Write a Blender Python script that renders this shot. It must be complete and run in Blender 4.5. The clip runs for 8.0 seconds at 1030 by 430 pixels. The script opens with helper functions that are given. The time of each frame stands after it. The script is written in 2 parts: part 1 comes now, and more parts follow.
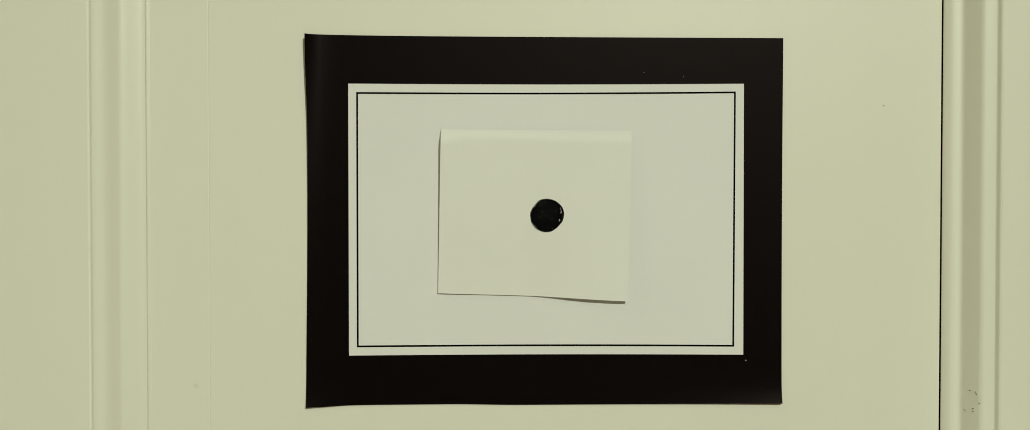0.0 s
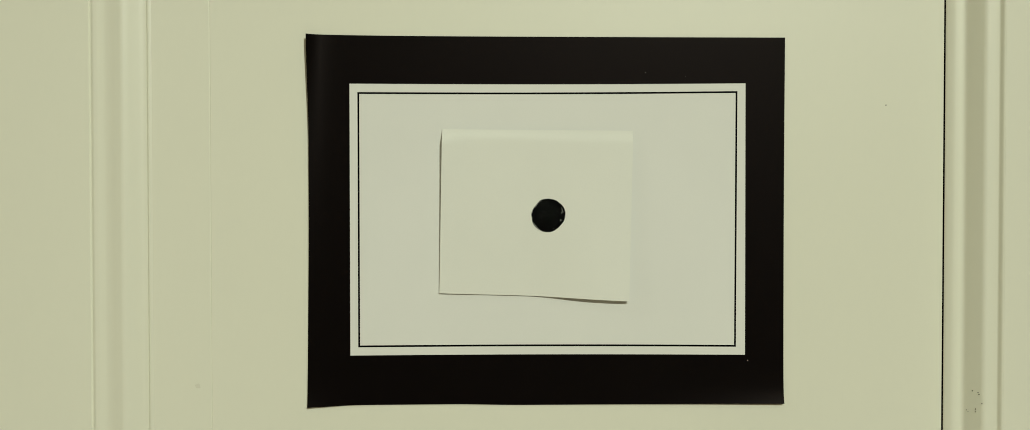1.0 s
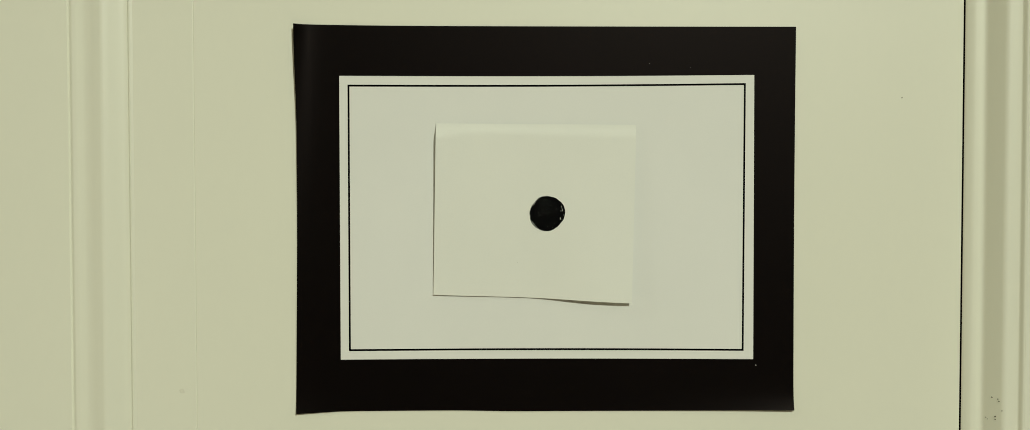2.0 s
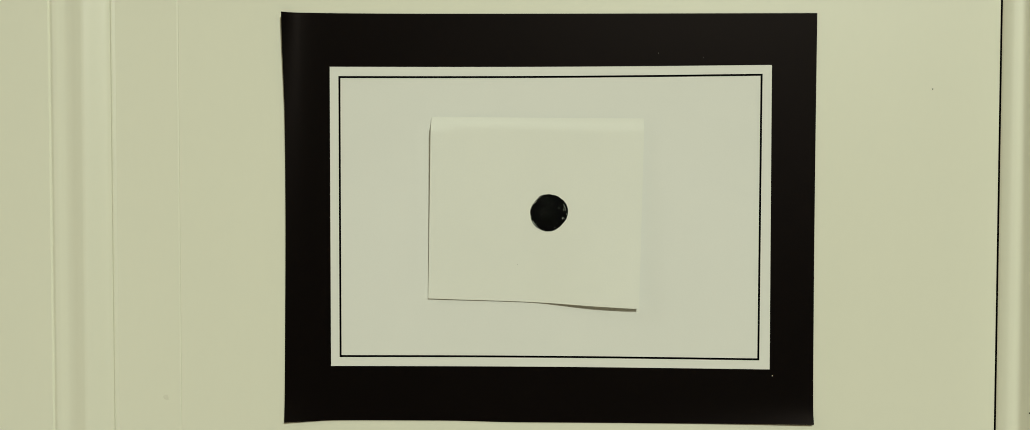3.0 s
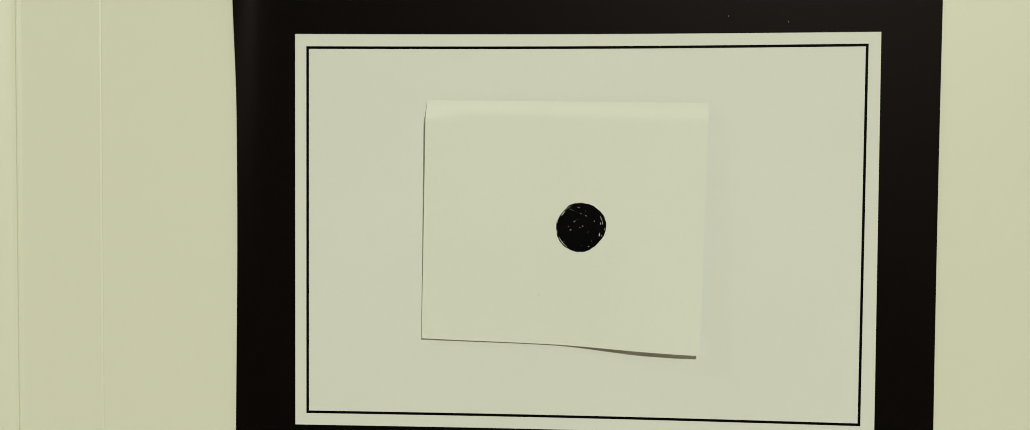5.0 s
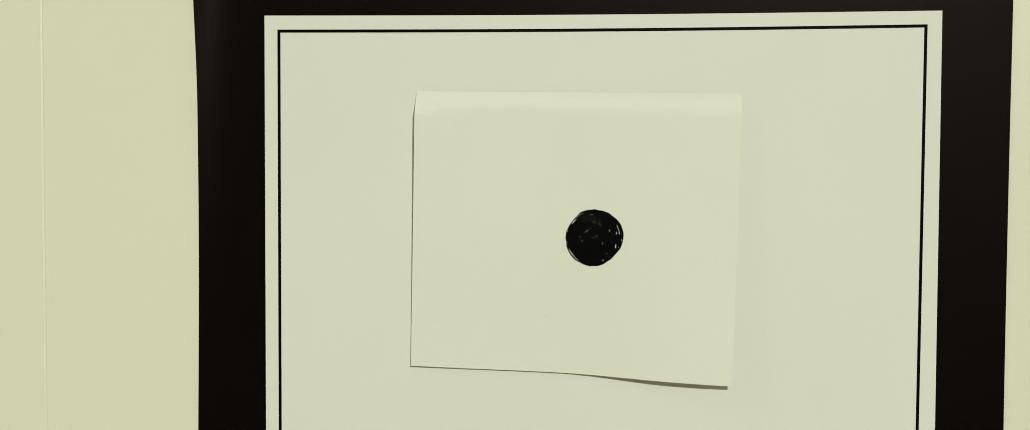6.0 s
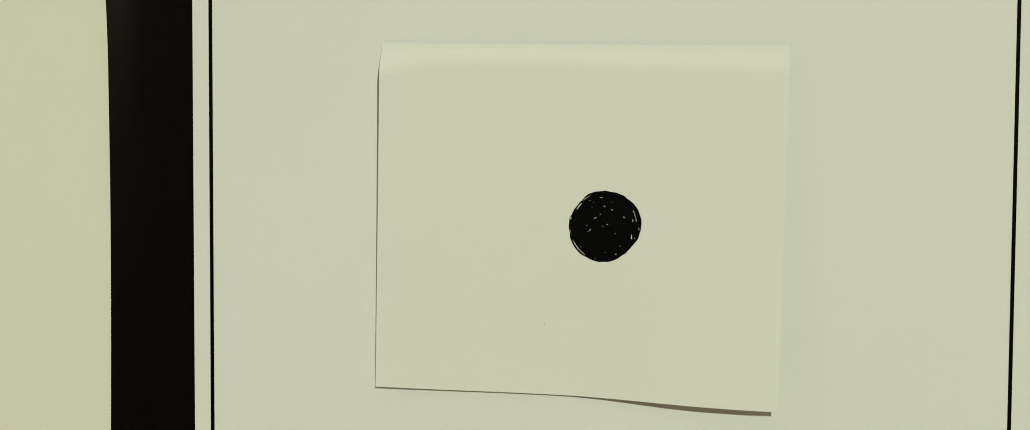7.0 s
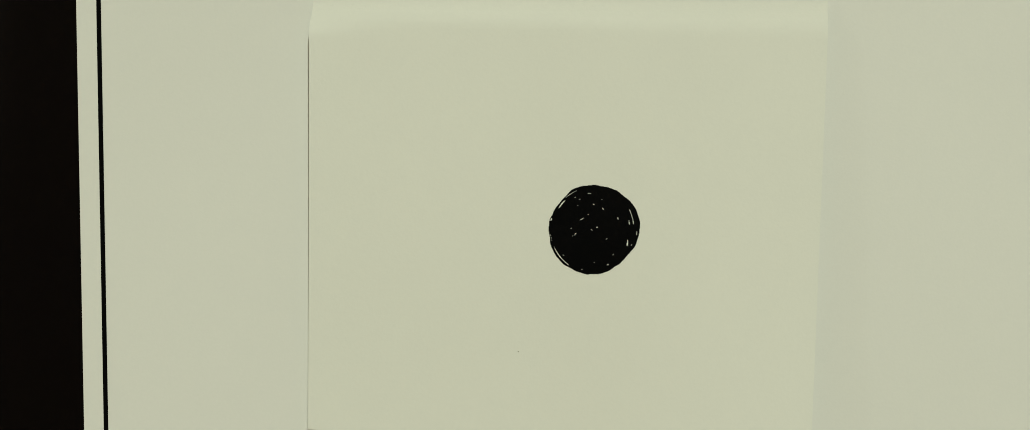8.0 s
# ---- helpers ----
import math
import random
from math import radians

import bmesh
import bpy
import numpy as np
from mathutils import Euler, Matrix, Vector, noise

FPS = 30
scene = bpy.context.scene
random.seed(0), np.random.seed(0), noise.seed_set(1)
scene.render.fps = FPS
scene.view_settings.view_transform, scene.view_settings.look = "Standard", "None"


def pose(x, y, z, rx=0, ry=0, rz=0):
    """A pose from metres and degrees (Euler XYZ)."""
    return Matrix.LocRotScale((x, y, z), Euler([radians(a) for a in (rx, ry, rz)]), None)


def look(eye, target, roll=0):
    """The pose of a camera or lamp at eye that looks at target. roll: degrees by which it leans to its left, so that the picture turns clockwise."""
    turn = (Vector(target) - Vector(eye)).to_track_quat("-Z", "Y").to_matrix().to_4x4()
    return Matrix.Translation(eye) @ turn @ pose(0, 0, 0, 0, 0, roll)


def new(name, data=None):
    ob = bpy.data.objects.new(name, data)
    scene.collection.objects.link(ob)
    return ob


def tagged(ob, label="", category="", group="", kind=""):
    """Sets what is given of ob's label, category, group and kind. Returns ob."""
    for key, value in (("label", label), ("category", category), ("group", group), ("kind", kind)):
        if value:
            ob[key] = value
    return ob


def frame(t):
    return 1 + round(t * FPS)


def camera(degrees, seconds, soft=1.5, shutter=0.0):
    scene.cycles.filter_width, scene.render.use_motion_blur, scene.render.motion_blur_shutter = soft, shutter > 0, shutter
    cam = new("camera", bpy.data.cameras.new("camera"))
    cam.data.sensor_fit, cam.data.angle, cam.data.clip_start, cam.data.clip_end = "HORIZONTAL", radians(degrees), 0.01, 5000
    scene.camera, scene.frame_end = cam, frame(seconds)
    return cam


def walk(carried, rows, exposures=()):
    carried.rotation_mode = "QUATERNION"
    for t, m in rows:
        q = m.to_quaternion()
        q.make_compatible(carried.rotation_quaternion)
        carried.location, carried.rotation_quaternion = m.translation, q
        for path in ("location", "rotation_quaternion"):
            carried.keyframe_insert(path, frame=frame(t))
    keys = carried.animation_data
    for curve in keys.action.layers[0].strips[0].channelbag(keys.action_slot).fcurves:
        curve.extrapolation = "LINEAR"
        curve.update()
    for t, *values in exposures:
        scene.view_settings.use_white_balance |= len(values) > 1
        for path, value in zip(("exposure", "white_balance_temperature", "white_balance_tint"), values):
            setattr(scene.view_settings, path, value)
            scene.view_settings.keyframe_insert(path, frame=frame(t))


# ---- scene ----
DEGREES = 49.2
cam = camera(DEGREES, 8.0, 0.75)
PATH = [
    (0, (-0.04420, -0.65692, 1.46703), (0.0351, 1.3411, 1.4259), 0.00),
    (0.3, (-0.04341, -0.66079, 1.46792), (0.0325, 1.3374, 1.4296), -0.01),
    (0.5, (-0.04302, -0.66180, 1.46815), (0.0311, 1.3364, 1.4260), -0.01),
    (1, (-0.04149, -0.65664, 1.46742), (0.0273, 1.3417, 1.4250), -0.03),
    (1.5, (-0.03687, -0.64077, 1.47006), (0.0196, 1.3577, 1.4169), -0.07),
    (1.7, (-0.03599, -0.63550, 1.47160), (0.0186, 1.3629, 1.4135), -0.07),
    (2.8, (-0.01244, -0.60109, 1.47303), (-0.0239, 1.3977, 1.4032), 0.06),
    (3, (-0.00593, -0.59174, 1.47327), (-0.0448, 1.4066, 1.4014), 0.07),
    (3.2, (0.00190, -0.58401, 1.47352), (-0.0696, 1.4130, 1.3904), 0.04),
    (3.5, (0.01239, -0.57224, 1.47372), (-0.1036, 1.4228, 1.3944), 0.10),
    (3.8, (0.01657, -0.55420, 1.47371), (-0.1329, 1.4391, 1.4063), 0.40),
    (4, (0.01696, -0.53783, 1.47370), (-0.1491, 1.4540, 1.4020), 0.51),
    (4.2, (0.01198, -0.51863, 1.47587), (-0.1408, 1.4741, 1.3998), 0.57),
    (5.3, (0.00083, -0.42836, 1.47557), (-0.1176, 1.5664, 1.3934), 0.37),
    (5.5, (0.00138, -0.41718, 1.47728), (-0.1294, 1.5766, 1.3896), 0.39),
    (5.8, (-0.00086, -0.40175, 1.47758), (-0.1334, 1.5923, 1.3977), 0.29),
    (6, (-0.00252, -0.38898, 1.47615), (-0.1284, 1.6055, 1.3973), 0.28),
    (6.1, (-0.00381, -0.38178, 1.47196), (-0.1226, 1.6138, 1.4119), 0.26),
    (6.3, (-0.00295, -0.36686, 1.46834), (-0.1242, 1.6286, 1.4101), 0.24),
    (6.5, (-0.00210, -0.35120, 1.46782), (-0.1193, 1.6445, 1.4099), 0.23),
    (7, (-0.00774, -0.31170, 1.46817), (-0.1144, 1.6840, 1.3910), 0.26),
    (7.2, (-0.00628, -0.29893, 1.46871), (-0.1291, 1.6959, 1.3932), 0.21),
    (7.5, (-0.00358, -0.28101, 1.46972), (-0.1397, 1.7130, 1.3974), 0.13),
    (7.8, (-0.00365, -0.26107, 1.47040), (-0.1137, 1.7337, 1.3765), 0.20),
    (8, (-0.00415, -0.24805, 1.47045), (-0.1072, 1.7460, 1.3558), 0.20),
]
EXPOSURES = [(0.0, 0.0), (1.7, 0.0), (3.0, 0.03), (4.2, 0.07), (5.5, 0.20), (5.8, 0.26), (6.5, 0.17), (7.0, 0.08), (7.5, 0.02), (8.0, -0.02)]
walk(cam, [(t, look(eye, target, roll)) for t, eye, target, roll in PATH], EXPOSURES)

# ---- light: an adjustable ceiling spot turned to the panel, and a weak recessed lamp ----
ROOM_W, ROOM_E, ROOM_S, ROOM_H = -3.0, 2.8, -4.2, 2.5
LAMP_COLOR = (0.945, 1.0, 0.845)
SPOT_AT, SPOT_AIM, SPOT_WATTS = (0.56, -2.15, 2.44), (-1.40, 0.0, -1.80), 162.0
LAMP_AT, LAMP_WATTS = (-1.85, -0.60), 7.0

world = bpy.data.worlds.new("world")
world.use_nodes = True
world.node_tree.nodes["Background"].inputs[0].default_value = (0.02, 0.02, 0.02, 1)
scene.world = world
spot = bpy.data.lights.new("spotlight", "SPOT")
spot.spot_size, spot.spot_blend, spot.shadow_soft_size = radians(150), 1.0, 0.035
spot.energy, spot.color = SPOT_WATTS, LAMP_COLOR
new("spotlight_beam", spot).matrix_world = look(SPOT_AT, SPOT_AIM)
lamp = bpy.data.lights.new("downlight", "AREA")
lamp.shape, lamp.size, lamp.spread = "DISK", 0.10, radians(150)
lamp.energy, lamp.color = LAMP_WATTS, LAMP_COLOR
new("downlight", lamp).matrix_world = pose(*LAMP_AT, ROOM_H - 0.012)


# ---- materials ----
def material(name, color, rough=0.6, spec=0.4, grain=0.0, grain_scale=800.0, stain=0.0, stain_scale=9.0,
             bump=0.0, bump_scale=900.0, stretch=(1, 1, 1), tint=None):
    """Principled surface with two scales of colour variation and a fine relief, in metres."""
    mat = bpy.data.materials.new(name)
    mat.use_nodes = True
    nodes, links = mat.node_tree.nodes, mat.node_tree.links
    b = nodes["Principled BSDF"]
    b.inputs["Roughness"].default_value = rough
    b.inputs["Specular IOR Level"].default_value = spec
    b.inputs["Base Color"].default_value = (*color, 1)
    coord = nodes.new("ShaderNodeTexCoord")
    mapping = nodes.new("ShaderNodeMapping")
    mapping.inputs["Scale"].default_value = stretch
    links.new(coord.outputs["Object"], mapping.inputs["Vector"])

    def noise_at(scale, detail):
        n = nodes.new("ShaderNodeTexNoise")
        n.inputs["Scale"].default_value = scale
        n.inputs["Detail"].default_value = detail
        links.new(mapping.outputs[0], n.inputs["Vector"])
        return n

    socket = None
    for amount, scale, detail in ((stain, stain_scale, 4), (grain, grain_scale, 3)):
        if not amount:
            continue
        n = noise_at(scale, detail)
        ramp = nodes.new("ShaderNodeMapRange")
        ramp.inputs["From Min"].default_value, ramp.inputs["From Max"].default_value = 0.3, 0.7
        links.new(n.outputs["Fac"], ramp.inputs["Value"])
        mix = nodes.new("ShaderNodeMix")
        mix.data_type = "RGBA"
        low = tint or tuple(c * (1 - amount) for c in color)
        mix.inputs[6].default_value = (*color, 1)
        if socket:
            mix.blend_type = "MULTIPLY"
            links.new(socket, mix.inputs[6])
            low = (1 - amount,) * 3
        mix.inputs[7].default_value = (*low, 1)
        links.new(ramp.outputs[0], mix.inputs[0])
        socket = mix.outputs[2]
    if socket:
        links.new(socket, b.inputs["Base Color"])
    if bump:
        n = noise_at(bump_scale, 4)
        bm_node = nodes.new("ShaderNodeBump")
        bm_node.inputs["Strength"].default_value = bump
        bm_node.inputs["Distance"].default_value = 0.0004
        links.new(n.outputs["Fac"], bm_node.inputs["Height"])
        links.new(bm_node.outputs[0], b.inputs["Normal"])
    return mat


PAINT = material("cream_gloss_paint", (0.845, 0.846, 0.715), 0.42, 0.4, 0.006, 300, 0.03, 5, 0.05, 260, (1, 1, 0.35))
# tones of the unseen room, picked for the fill light they bounce
WALL_PAINT = material("room_wall_paint", (0.66, 0.56, 0.46), 0.7, 0.3, 0.03, 400, 0.05, 3, 0.2, 300)
CEILING_PAINT = material("ceiling_paint", (0.80, 0.78, 0.73), 0.85, 0.2, 0.03, 400, 0.04, 2, 0.2, 200)
FLOOR_WOOD = material("oak_floor", (0.60, 0.51, 0.41), 0.45, 0.4, 0.25, 60, 0.2, 4, 0.2, 200, (6, 0.6, 1))
BLACK_PAPER = material("black_cardstock", (0.0026, 0.0018, 0.0017), 0.45, 0.075, 0.25, 900, 0.2, 14, 0.04, 1500)
BLACK_PAPER.node_tree.nodes["Principled BSDF"].inputs["Specular Tint"].default_value = (1.0, 0.82, 0.78, 1)
WHITE_PAPER = material("white_card", (0.837, 0.845, 0.798), 0.62, 0.3, 0.012, 1100, 0.02, 16, 0.05, 1800)
NOTE_PAPER = material("cream_note_paper", (0.850, 0.859, 0.787), 0.66, 0.3, 0.012, 1100, 0.02, 22, 0.06, 1600)
INK = material("black_ink", (0.003, 0.003, 0.0033), 0.45, 0.03, 0.3, 1500, 0.2, 120)
GAP_SHADE = material("recess_shade", (0.01, 0.009, 0.008), 0.9, 0.1)
CHIP = material("chipped_paint", (0.05, 0.04, 0.03), 0.8, 0.2)
FLECK = material("pale_fleck", (0.7, 0.7, 0.66), 0.8, 0.2)
SCUFF = material("scuffed_paint", (0.76, 0.75, 0.63), 0.6, 0.3)
METAL = material("white_metal", (0.75, 0.75, 0.73), 0.35, 0.5)
GLOW = bpy.data.materials.new("lamp_diffuser")
GLOW.use_nodes = True
GLOW.node_tree.nodes["Principled BSDF"].inputs["Emission Color"].default_value = (*LAMP_COLOR, 1)
GLOW.node_tree.nodes["Principled BSDF"].inputs["Emission Strength"].default_value = 6.0


# ---- mesh helpers ----
def part(name, bm, mat, parent=None, label="", smooth=False):
    bmesh.ops.recalc_face_normals(bm, faces=bm.faces)
    mesh = bpy.data.meshes.new(name)
    bm.to_mesh(mesh)
    bm.free()
    mesh.materials.append(mat)
    if smooth:
        mesh.polygons.foreach_set("use_smooth", [True] * len(mesh.polygons))
    ob = new(name, mesh)
    ob.parent = parent
    return tagged(ob, label)


def add_box(bm, x0, x1, y0, y1, z0, z1, bevel=0.0):
    made = bmesh.ops.create_cube(bm, size=1.0, matrix=Matrix.Translation(((x0 + x1) / 2, (y0 + y1) / 2, (z0 + z1) / 2))
                                 @ Matrix.Diagonal((x1 - x0, y1 - y0, z1 - z0, 1)))
    if bevel:
        edges = list({e for v in made["verts"] for e in v.link_edges})
        bmesh.ops.bevel(bm, geom=edges, offset=bevel, segments=2, affect="EDGES", profile=0.5)
    return bm


def box(x0, x1, y0, y1, z0, z1, bevel=0.0):
    return add_box(bmesh.new(), x0, x1, y0, y1, z0, z1, bevel)


def sheet(front, nu, nv, thick):
    """A thin closed sheet whose front is front(u, v) -> (x, y, z), u to the right, v up; it faces -y."""
    bm = bmesh.new()
    grid = [[[bm.verts.new((p[0], p[1] + back * thick, p[2])) for p in (front(i / nu, j / nv) for i in range(nu + 1))]
             for j in range(nv + 1)] for back in (0, 1)]
    for side in grid:
        for j in range(nv):
            for i in range(nu):
                bm.faces.new((side[j][i], side[j][i + 1], side[j + 1][i + 1], side[j + 1][i]))
    f, k = grid
    rim = [(j, 0) for j in range(nv)] + [(nv, i) for i in range(nu)] + [(j, nu) for j in range(nv, 0, -1)] + [(0, i) for i in range(nu, 0, -1)]
    for a, c in zip(rim, rim[1:] + rim[:1]):
        bm.faces.new((f[a[0]][a[1]], f[c[0]][c[1]], k[c[0]][c[1]], k[a[0]][a[1]]))
        for side in (f, k):
            bm.edges.get((side[a[0]][a[1]], side[c[0]][c[1]])).smooth = False
    return bm


def extruded(profile, z0, z1, pieces=1):
    """A closed profile of (x, y) drawn upward from z0 to z1."""
    bm = bmesh.new()
    rings = [[bm.verts.new((x, y, z0 + (z1 - z0) * k / pieces)) for x, y in profile] for k in range(pieces + 1)]
    n = len(profile)
    for a, b in zip(rings, rings[1:]):
        for i in range(n):
            bm.faces.new((a[i], a[(i + 1) % n], b[(i + 1) % n], b[i]))
    bm.faces.new(rings[0])
    bm.faces.new(rings[-1])
    return bm


def ease(a, b, x):
    x = min(1.0, max(0.0, (x - a) / (b - a)))
    return x * x * (3 - 2 * x)


def blob(x, y, z, r, seed, flat=0.00012):
    """A tiny ragged fleck lying on a face at y, turned to -y."""
    rnd = random.Random(seed)
    bm = bmesh.new()
    ring = [(x + r * rnd.uniform(0.6, 1.2) * math.cos(a * math.tau / 9), z + r * rnd.uniform(0.6, 1.2) * math.sin(a * math.tau / 9)) for a in range(9)]
    low = [bm.verts.new((px, y, pz)) for px, pz in ring]
    top = [bm.verts.new((x + (px - x) * 0.8, y - flat, z + (pz - z) * 0.8)) for px, pz in ring]
    bm.faces.new(top)
    for i in range(9):
        bm.faces.new((low[i], low[(i + 1) % 9], top[(i + 1) % 9], top[i]))
    return bm


# ---- the room ----
def structure(name, bm, mat, label, category, smooth=False):
    ob = part(name, bm, mat, None, label, smooth)
    return tagged(ob, label, category, kind="structure")


# panelled wall: a smooth board between two upright mouldings, flat stiles beyond
PANEL_L, PANEL_R = -0.2300, 0.2346
TRIM_GAP = 0.0008
TRIM_L, TRIM_R = PANEL_L - 0.0344, PANEL_R + TRIM_GAP + 0.0268
STILE_Y = -0.0212   # the casing beyond the deep moulding stands proud
# backing coloured near-black, so the open joint looks shaded
structure("wall_north", box(ROOM_W, ROOM_E, 0.020, 0.140, 0.0, ROOM_H), GAP_SHADE,
          "backing wall behind the painted panelling, coloured dark as joint shade", "wall")
structure("stile_west", box(ROOM_W, TRIM_L + 0.0003, 0.0, 0.018, 0.0, ROOM_H, 0.0002), PAINT,
          "cream painted flat wooden stile beside the moulding", "wall panelling")
structure("stile_east", box(TRIM_R - 0.0004, ROOM_E, STILE_Y, 0.018, 0.0, ROOM_H, 0.0001), PAINT,
          "cream painted flat wooden stile beside the moulding", "wall panelling")


def panel_board():
    # the face carries one hairline joint
    joint = -0.1952
    profile = [(PANEL_L - 0.0003, 0.018), (PANEL_L - 0.0003, -0.0004), (PANEL_L + 0.0002, -0.00045), (PANEL_L + 0.0016, 0.0), (joint - 0.0005, 0.0), (joint, 0.00022), (joint + 0.0005, 0.0),
               (PANEL_R - 0.0003, 0.0), (PANEL_R, 0.0003), (PANEL_R, 0.018)]
    return extruded(profile, 0.09, ROOM_H, 1)


board = structure("wall_panel", panel_board(), PAINT, "smooth cream painted panel board with a hairline joint", "wall panelling")


# upright mouldings: steps outward from the panel's edge and out of the wall, in millimetres
SHALLOW = [(0, 18), (0, -0.55), (0.2, -0.7), (0.5, -0.5), (1.3, 0.6), (1.9, 0.7), (3.6, 0.3), (6, -0.6), (10, -2.8), (13.0, -4.3), (14.4, -4.5), (15.4, -4.3),
           (19.6, -2.2), (24.0, -0.4), (26.0, -0.3), (28.4, -0.6), (31.0, -1.0), (31.8, -0.8), (33.0, 0.5), (33.6, 0.55), (34.2, 0), (34.4, 18)]
DEEP = [(0, 18), (0, -0.2), (0.5, -0.9), (3, -3.2), (5.0, -4.0), (7.6, -4.1), (9.2, -4.2), (10.2, -4.9), (11.0, -6.3), (15.4, -15.6), (16.4, -16.9), (17.6, -17.4),
        (18.8, -17.5), (23.9, -17.5), (24.4, -17.9), (24.8, -18.9), (25.3, -20.5), (25.8, -21.0), (26.6, -21.1), (26.8, 18)]


def moulding(inner, side, steps):
    return extruded([(inner + side * x / 1000, y / 1000) for x, y in steps], 0.09, ROOM_H)


trim_l = structure("trim_west", moulding(PANEL_L, -1, SHALLOW), PAINT, "cream painted upright wooden moulding with shallow rounds", "moulding")
trim_r = structure("trim_east", moulding(PANEL_R + TRIM_GAP, 1, DEEP), PAINT, "cream painted upright wooden moulding with chipped spots", "moulding")
for trim in (trim_l, trim_r):
    # soft rounds, crisp quirks
    trim.data.polygons.foreach_set("use_smooth", [True] * len(trim.data.polygons))
    trim.data.set_sharp_from_angle(angle=radians(40))
# edges inside the open joint: a near-black colour stands in for its shade
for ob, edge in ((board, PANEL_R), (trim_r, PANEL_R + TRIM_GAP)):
    ob.data.materials.append(GAP_SHADE)
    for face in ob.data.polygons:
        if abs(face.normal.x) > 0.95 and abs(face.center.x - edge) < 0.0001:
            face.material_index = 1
structure("baseboard", box(TRIM_L + 0.0004, TRIM_R - 0.0005, -0.012, 0.018, 0.0, 0.0895, 0.003), PAINT,
          "cream painted wooden baseboard under the panel", "baseboard")

# unseen shell added around the panelled wall to bounce fill light onto it
structure("floor", box(ROOM_W - 0.1, ROOM_E + 0.1, ROOM_S - 0.1, 0.14, -0.1, 0.0), FLOOR_WOOD, "unseen added floor, pale oak", "floor")
structure("wall_west", box(ROOM_W - 0.1, ROOM_W, ROOM_S, 0.14, 0.0, ROOM_H), WALL_PAINT, "unseen added room wall, plain warm beige", "wall")
structure("wall_east", box(ROOM_E, ROOM_E + 0.1, ROOM_S, 0.14, 0.0, ROOM_H), WALL_PAINT, "unseen added room wall, plain warm beige", "wall")
structure("wall_south", box(ROOM_W - 0.1, ROOM_E + 0.1, ROOM_S - 0.1, ROOM_S, 0.0, ROOM_H), WALL_PAINT, "unseen added room wall, plain warm beige", "wall")
structure("ceiling", box(ROOM_W - 0.1, ROOM_E + 0.1, ROOM_S - 0.1, 0.14, ROOM_H, ROOM_H + 0.1), CEILING_PAINT, "unseen added ceiling, plain white", "ceiling")


def ceiling_lamp(x, y):
    base = new("ceiling_light")
    base.location = (x, y, ROOM_H)
    tagged(base, "round white recessed lamp set in the ceiling", "ceiling light")
    bm = bmesh.new()
    n = 32
    rings = [(0.075, 0.0), (0.075, -0.004), (0.070, -0.006), (0.057, -0.005), (0.055, -0.0015)]
    vs = [[bm.verts.new((r * math.cos(i * math.tau / n), r * math.sin(i * math.tau / n), z)) for i in range(n)] for r, z in rings]
    for a, b in zip(vs, vs[1:]):
        for i in range(n):
            bm.faces.new((a[i], a[(i + 1) % n], b[(i + 1) % n], b[i]))
    part("trim_ring", bm, METAL, base, "white metal ring", True)
    bm = bmesh.new()
    bmesh.ops.create_circle(bm, cap_ends=True, segments=n, radius=0.0548, matrix=Matrix.Translation((0, 0, -0.002)))
    part("diffuser", bm, GLOW, base, "glowing frosted diffuser")


ceiling_lamp(*LAMP_AT)


def spot_lamp():
    base = new("spotlight")
    base.location = (SPOT_AT[0], SPOT_AT[1], ROOM_H)
    tagged(base, "small white adjustable spotlight fixed on the ceiling", "spotlight")
    tilt = look((0, 0, SPOT_AT[2] - ROOM_H), Vector(SPOT_AIM) - Vector((SPOT_AT[0], SPOT_AT[1], ROOM_H)))

    def turned(rings, m, n=28):
        bm = bmesh.new()
        vs = [[bm.verts.new(m @ Vector((r * math.cos(i * math.tau / n), r * math.sin(i * math.tau / n), z))) for i in range(n)] for r, z in rings]
        for a, b in zip(vs, vs[1:]):
            for i in range(n):
                bm.faces.new((a[i], a[(i + 1) % n], b[(i + 1) % n], b[i]))
        return bm
    part("ceiling_rose", turned([(0.002, -0.014), (0.048, -0.014), (0.052, -0.010), (0.052, 0.0)], Matrix.Identity(4)), METAL, base, "white metal plate", True)
    part("shade", turned([(0.040, 0.012), (0.046, 0.010), (0.048, 0.020), (0.046, 0.036), (0.002, 0.042)], tilt), METAL, base, "white metal spot head", True)


spot_lamp()

# ---- black sheet pinned flat on the panel ----
BX0, BX1, BZ0, BZ1 = -0.1397, 0.1397, 1.3421, 1.5574


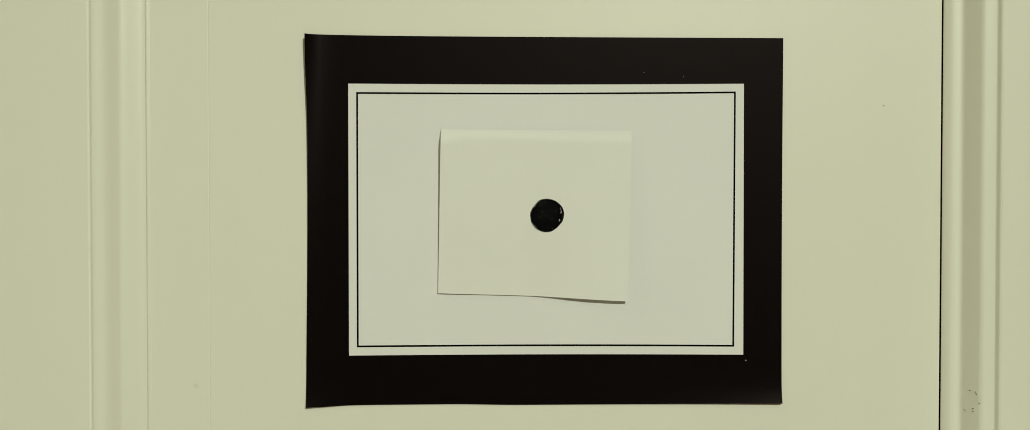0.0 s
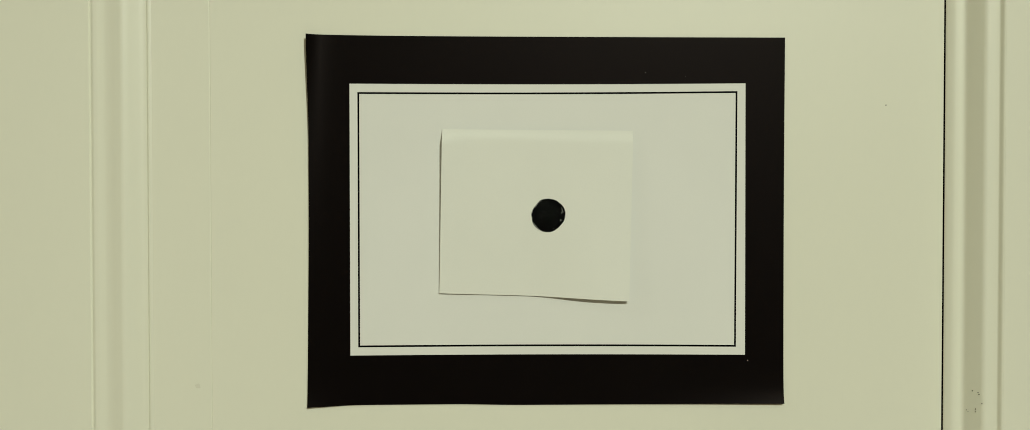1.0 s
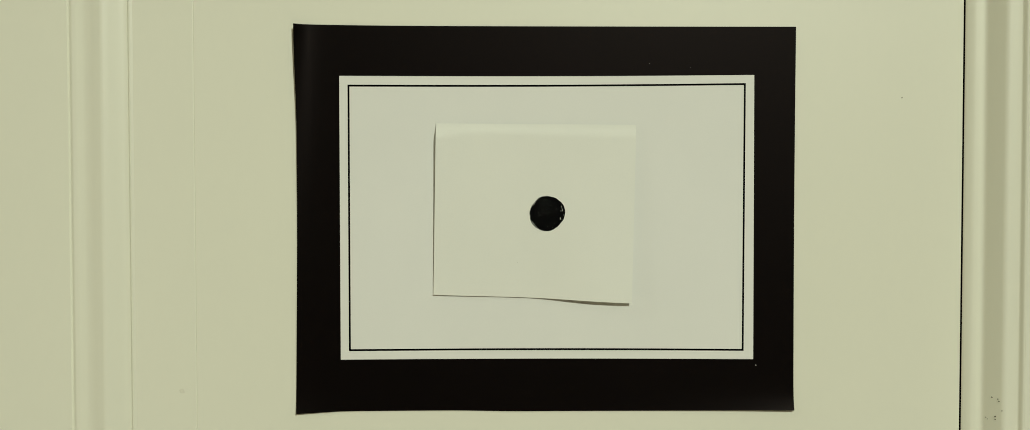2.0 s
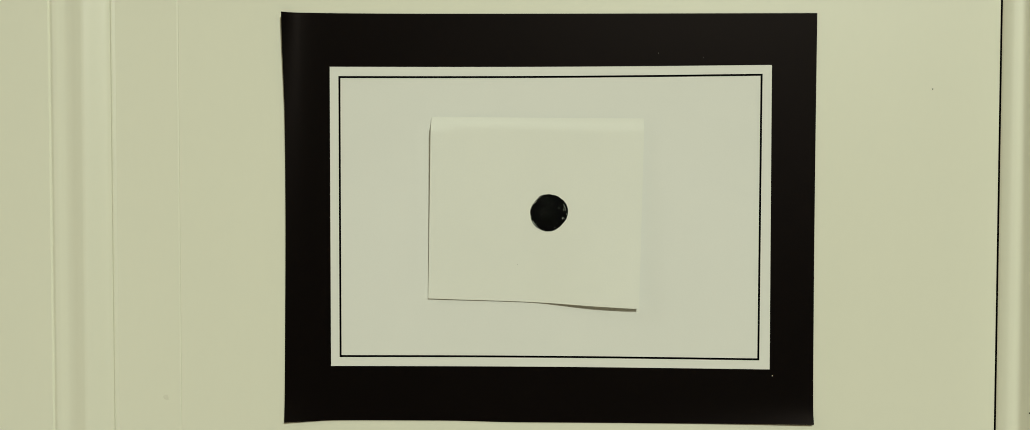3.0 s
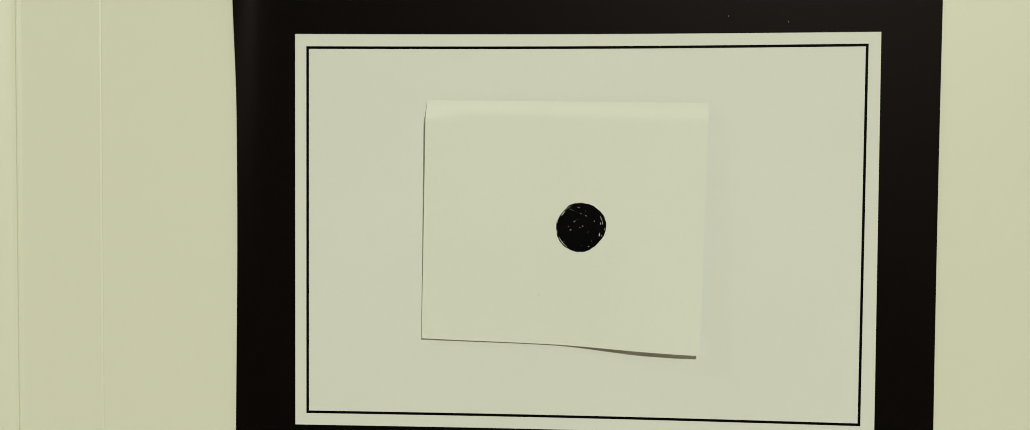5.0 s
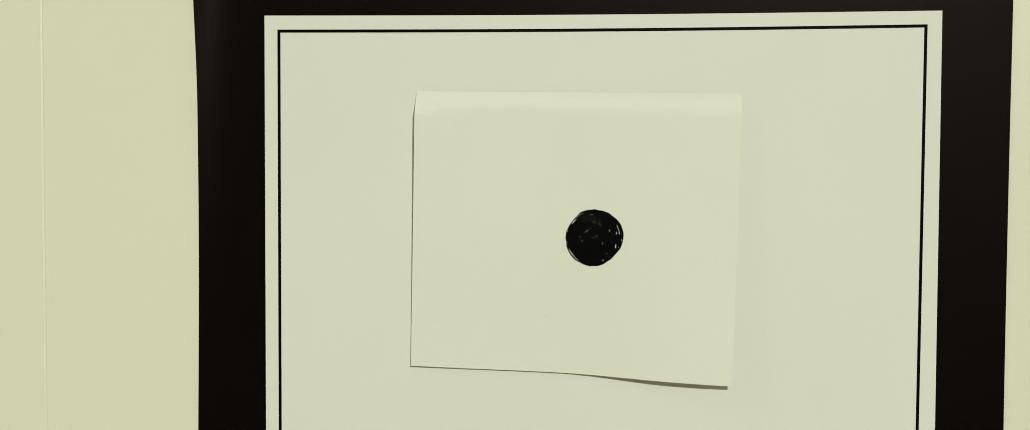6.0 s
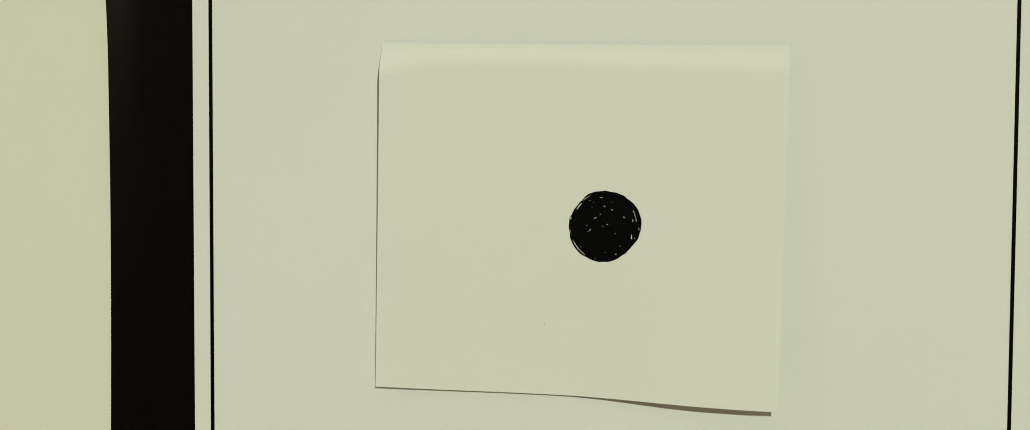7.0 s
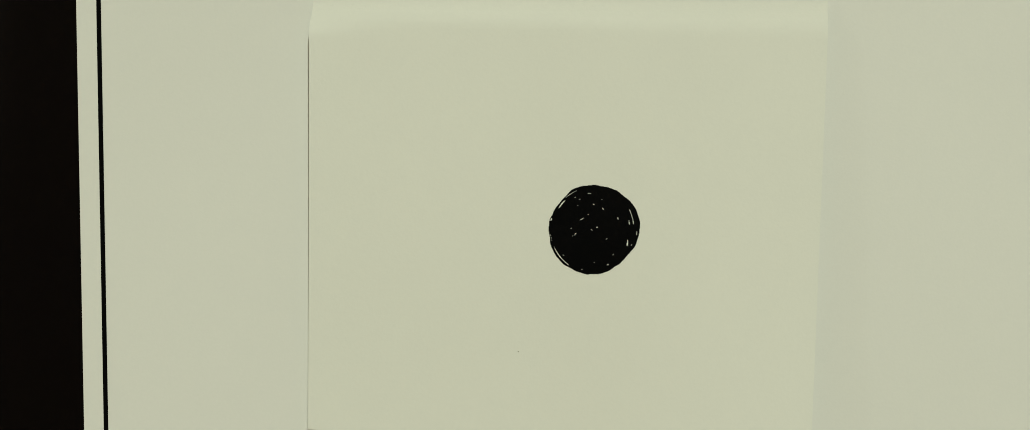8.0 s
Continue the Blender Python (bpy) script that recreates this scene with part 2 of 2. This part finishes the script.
def black_front(u, v):
    x = BX0 + (BX1 - BX0) * u
    z = BZ0 + (BZ1 - BZ0) * v
    # slightly hollow sides, and loose corners on one side
    x += 0.0005 * (1 - u) ** 40 * v ** 3
    z -= 0.0004 * (1 - u) ** 40 * v ** 12
    x += 0.0013 * (1 - ease(0.72, 1.0, v)) * ease(-0.1, 0.6, v) * (1 - u) ** 6 - 0.0003 * math.sin(math.pi * v) * u ** 6
    z += 0.0007 * ease(0.02, 0.1, u) * (1 - ease(0.3, 0.45, u)) * (1 - v) ** 6
    z += 0.0009 * (1 - u) ** 9 * v ** 8 - 0.0004 * (1 - u) ** 22 * (1 - v) ** 8 - 0.0002 * math.sin(math.pi * u) * (v - 0.5)
    lift = 0.0046 * (1 - u) ** 70 * v ** 3
    lift += 0.0014 * (1 - u) ** 16 * (1 - v) ** 30
    lift += 0.0022 * u ** 5 * (1 - v) ** 40 + 0.0006 * (1 - u) ** 40
    return x, -0.0005 - lift, z


black = part("black_sheet", sheet(black_front, 56, 44, 0.0003), BLACK_PAPER, None, smooth=True)
tagged(black, "matt black paper sheet fixed flat on cream panel", "paper sheet")
for k, (fx, fz, fr) in enumerate([(0.1182, 1.3676, 0.00035), (0.0575, 1.5367, 0.00016), (0.0807, 1.5345, 0.00014)]):
    part("fleck", blob(fx, -0.0005, fz, fr, k), FLECK, black, "pale paper fleck")

# ---- white card on the black sheet, with a printed frame line ----
WX0, WX1, WZ0, WZ1 = -0.1148, 0.1163, 1.3716, 1.5297
CARD_Y = -0.0010
BOW = 0.0005   # the long edges are cut slightly hollow


def card_front(u, v):
    tilt = (0.0002 - 0.0008 * u) * (1 - v) + BOW * math.sin(math.pi * u) * (1 - 2 * v) + 0.0008 * u * v
    return WX0 + (WX1 + 0.0003 * (1 - v) - WX0) * u, CARD_Y, WZ0 + (WZ1 - WZ0) * v + tilt


card = part("white_card", sheet(card_front, 24, 16, 0.0003), WHITE_PAPER)
tagged(card, "white paper card mounted on the black sheet", "paper card")
LX0, LX1, LZ0, LZ1, LW = -0.1097, 0.1110, 1.3768, 1.5244, 0.00104


def ruled(x0, z0, x1, z1, seed, bow=0.0):
    """A printed line with a slightly uneven edge."""
    n = 60
    flip = abs(x1 - x0) < abs(z1 - z0)

    def front(u, v):
        wob = 0.00003 * noise.noise(Vector((u * 40, v * 3, seed)))
        off = (v - 0.5) * LW + wob + bow * math.sin(math.pi * u)
        return (x0 + (x1 - x0) * u + (off if flip else 0), CARD_Y - 0.00008, z0 + (z1 - z0) * u + (0 if flip else off))
    return sheet(front, n, 1, 0.00006)


h = LW / 2
part("frame_line", ruled(LX0 - h, LZ1 - 0.0001, LX1 + h, LZ1 + 0.0010, 1, -BOW), INK, card, "thin printed black line")
part("frame_line", ruled(LX0 - h, LZ0 + 0.0003, LX1 - 0.0004 + h, LZ0 - 0.0005, 2, BOW), INK, card, "thin printed black line")
part("frame_line", ruled(LX0, LZ0 + 0.0003 + h, LX0, LZ1 - 0.0001 - h, 3), INK, card, "thin printed black line")
part("frame_line", ruled(LX1 - 0.0004, LZ0 - 0.0005 + h, LX1, LZ1 + 0.0010 - h, 4), INK, card, "thin printed black line")

# ---- loose note held along its top ----
NOTE = [(-0.0630, 1.4081), (0.0475, 1.4032), (0.0500, 1.5026), (-0.0612, 1.5034)]   # lower left, lower right, upper right, upper left
NOTE_THICK = 0.00008


def note_front(u, v):
    (ax, az), (bx, bz), (cx, cz), (dx, dz) = NOTE
    x = (ax * (1 - u) + bx * u) * (1 - v) + (dx * (1 - u) + cx * u) * v
    z = (az * (1 - u) + bz * u) * (1 - v) + (dz * (1 - u) + cz * u) * v
    z += 0.0006 * math.sin(math.pi * u) ** 2 * (1 - v) ** 6
    # stuck down along the top, then standing off, with a free lower corner
    bottom = 0.0036 * ease(0.46, 0.84, u) + 0.0006 * (1 - u) ** 6
    top = 0.0019 - 0.0006 * u
    fold = 0.943 + 0.004 * math.sin(5.5 * u + 0.4) - 0.012 * u
    ramp = min(1.0, max(0.0, (v - fold) / (1.0 - fold)))
    stuck = ease(0.0, 1.0, ramp)
    lift = (0.0008 + bottom * (1 - v) + top * v) * (1 - 0.72 * stuck) - 0.0004 * ease(0.93, 1.0, u) * (1 - v)
    lift += 0.0024 * (1 - u) ** 14 * v ** 1.5 * (1 - ease(0.915, 0.970, v))
    return x, CARD_Y - NOTE_THICK - 0.0002 - lift, z


note = part("paper_note", sheet(note_front, 72, 72, NOTE_THICK), NOTE_PAPER, None, smooth=True)
tagged(note, "square cream paper note with lifting corner on white card", "paper note")


def on_note(x, z):
    """The note's face at a place: its y."""
    u, v = 0.5, 0.5
    for _ in range(12):
        px, _, pz = note_front(u, v)
        u += (x - px) / 0.110
        v += (z - pz) / 0.097
    return note_front(u, v)[1]


# gaps left between the pen strokes: across, up, length, lean (millimetres, degrees)
GAPS = [(-9.3, 2.2, 0.7, 70, .3), (-1.0, 8.0, 0.7, 0, .22), (-4.1, 7.1, .3, 0, .15),
        (-3.1, 6.7, .35, 20, .12), (-0.1, 5.6, .5, -20, .2), (1.9, 4.7, .5, -45, .22), (-1.3, 3.3, .3, 0, .12), (-2.6, 2.4, 1.2, 27, .16),
        (-4.9, .35, .3, 0, .2), (-4.0, -.9, .7, 52, .2), (-.5, .1, .5, -50, .1), (.7, .6, .35, 0, .28), (5.2, 2.6, .6, -75, .28),
        (7.9, 3.9, 1.5, -68, .16), (7.6, 1.8, 1.0, -80, .2), (8.5, 1.8, .9, -85, .18), (7.3, -2.7, 1.4, 84, .34), (3.1, -7.5, .4, 20, .24)]
FINE = [(4.9, -7.8, .6, 30, .18), (.2, -7.0, .45, 0, .12), (4.2, -5.3, .4, 45, .1),
        (8.2, -3.1, .4, 60, .14), (2.8, -1.9, .5, 45, .1), (-6.6, -5.6, .3, 0, .1), (-2.5, -8.6, .25, 0, .14), (1.7, 6.6, .25, 0, .12),
        (-3.6, 5.4, .25, 0, .12), (-4.6, -1.3, .2, 0, .12)]
# longer slits along the rim: from and to (degrees), radius, width (millimetres)
ARCS = [(134, 149, 9.0, .26), (113, 134, 9.35, .09), (203, 236, 9.42, .20), (309, 327, 9.15, .12), (14, 24, 8.75, .13), (186, 196, 9.45, .06), (352, 360, 9.3, .07)]


def scribbled_dot(cx, cz):
    """A round spot filled in by hand with a pen: an uneven rim, with slits of bare paper."""
    n, r = 200, 10.6
    step = 2 * r / n
    axis = (np.arange(n) + 0.5) * step - r
    gx, gz = np.meshgrid(axis, axis)
    ang, rad = np.arctan2(gz, gx), np.hypot(gx, gz)
    rim = 9.75 + 0.15 * np.cos(1 * ang -2.02) + 0.27 * np.cos(2 * ang -1.37) + 0.13 * np.cos(3 * ang -0.39) + 0.11 * np.cos(4 * ang -0.86) + 0.01 * np.cos(5 * ang +2.56) + 0.05 * np.cos(6 * ang +1.37) + 0.05 * np.cos(7 * ang -1.67) + 0.04 * np.cos(8 * ang +2.47)
    rim = rim + 0.05 * np.sin(13 * ang) + 0.04 * np.cos(23 * ang + 2)
    ink = rad < rim
    for x, z, length, lean, width in GAPS + FINE:
        c, s = math.cos(radians(lean)), math.sin(radians(lean))
        a, b = (gx - x) * c + (gz - z) * s, -(gx - x) * s + (gz - z) * c
        ink &= ~(((a / (length / 2 + 0.02)) ** 2 + (b / (width * 0.42)) ** 2) < 1)
    for a0, a1, radius, width in ARCS:
        t = (np.degrees(ang) % 360 - a0) / (a1 - a0)
        half = width * 0.5 * np.sqrt(np.clip(4 * t * (1 - t), 0, 1))
        ink &= ~((t > 0) & (t < 1) & (np.abs(rad - radius) < half))
    bm = bmesh.new()
    at = {}

    def corner(i, j):
        if (i, j) not in at:
            x, z = cx + (i * step - r) / 1000, cz + (j * step - r) / 1000
            at[i, j] = bm.verts.new((x, on_note(x, z) - 0.00006, z))
        return at[i, j]
    for j, i in zip(*np.nonzero(ink)):
        bm.faces.new((corner(i, j), corner(i + 1, j), corner(i + 1, j + 1), corner(i, j + 1)))
    return bm


part("ink_dot", scribbled_dot(0.0004, 1.4532), INK, note, "black dot scribbled in with a pen")
part("pen_mark", blob(-0.0160, on_note(-0.016, 1.4262), 1.4262, 0.00013, 40, 0.00005), CHIP, note, "tiny dark pen speck")

# ---- small marks on the paintwork ----
CHIPS = [(0.2484, 1.3506, 0.38), (0.2501, 1.3502, 0.32), (0.2504, 1.3491, 0.36), (0.2514, 1.3441, 0.30), (0.2494, 1.3402, 0.36), (0.2494, 1.3386, 0.30), (0.2467, 1.3386, 0.26), (0.2471, 1.3379, 0.22)]


def moulding_face(x):
    """How far out the deep moulding stands at x."""
    d = (x - PANEL_R - TRIM_GAP) * 1000
    for (x0, y0), (x1, y1) in zip(DEEP[1:], DEEP[2:]):
        if x0 <= d <= x1 and x1 > x0:
            return (y0 + (y1 - y0) * (d - x0) / (x1 - x0)) / 1000
    return 0.0


for k, (px, pz, size) in enumerate(CHIPS):
    part("paint_chip", blob(px, moulding_face(px) + 0.0001, pz, size / 1000, 60 + k, 0.0005), CHIP, trim_r, "small dark chip in the paint")
part("speck", blob(0.2000, 0.0, 1.5180, 0.0004, 50), CHIP, board, "tiny dark speck")
part("scuff", blob(-0.2030, 0.0, 1.3545, 0.0016, 51, 0.00008), SCUFF, board, "faint scuff in the paint")
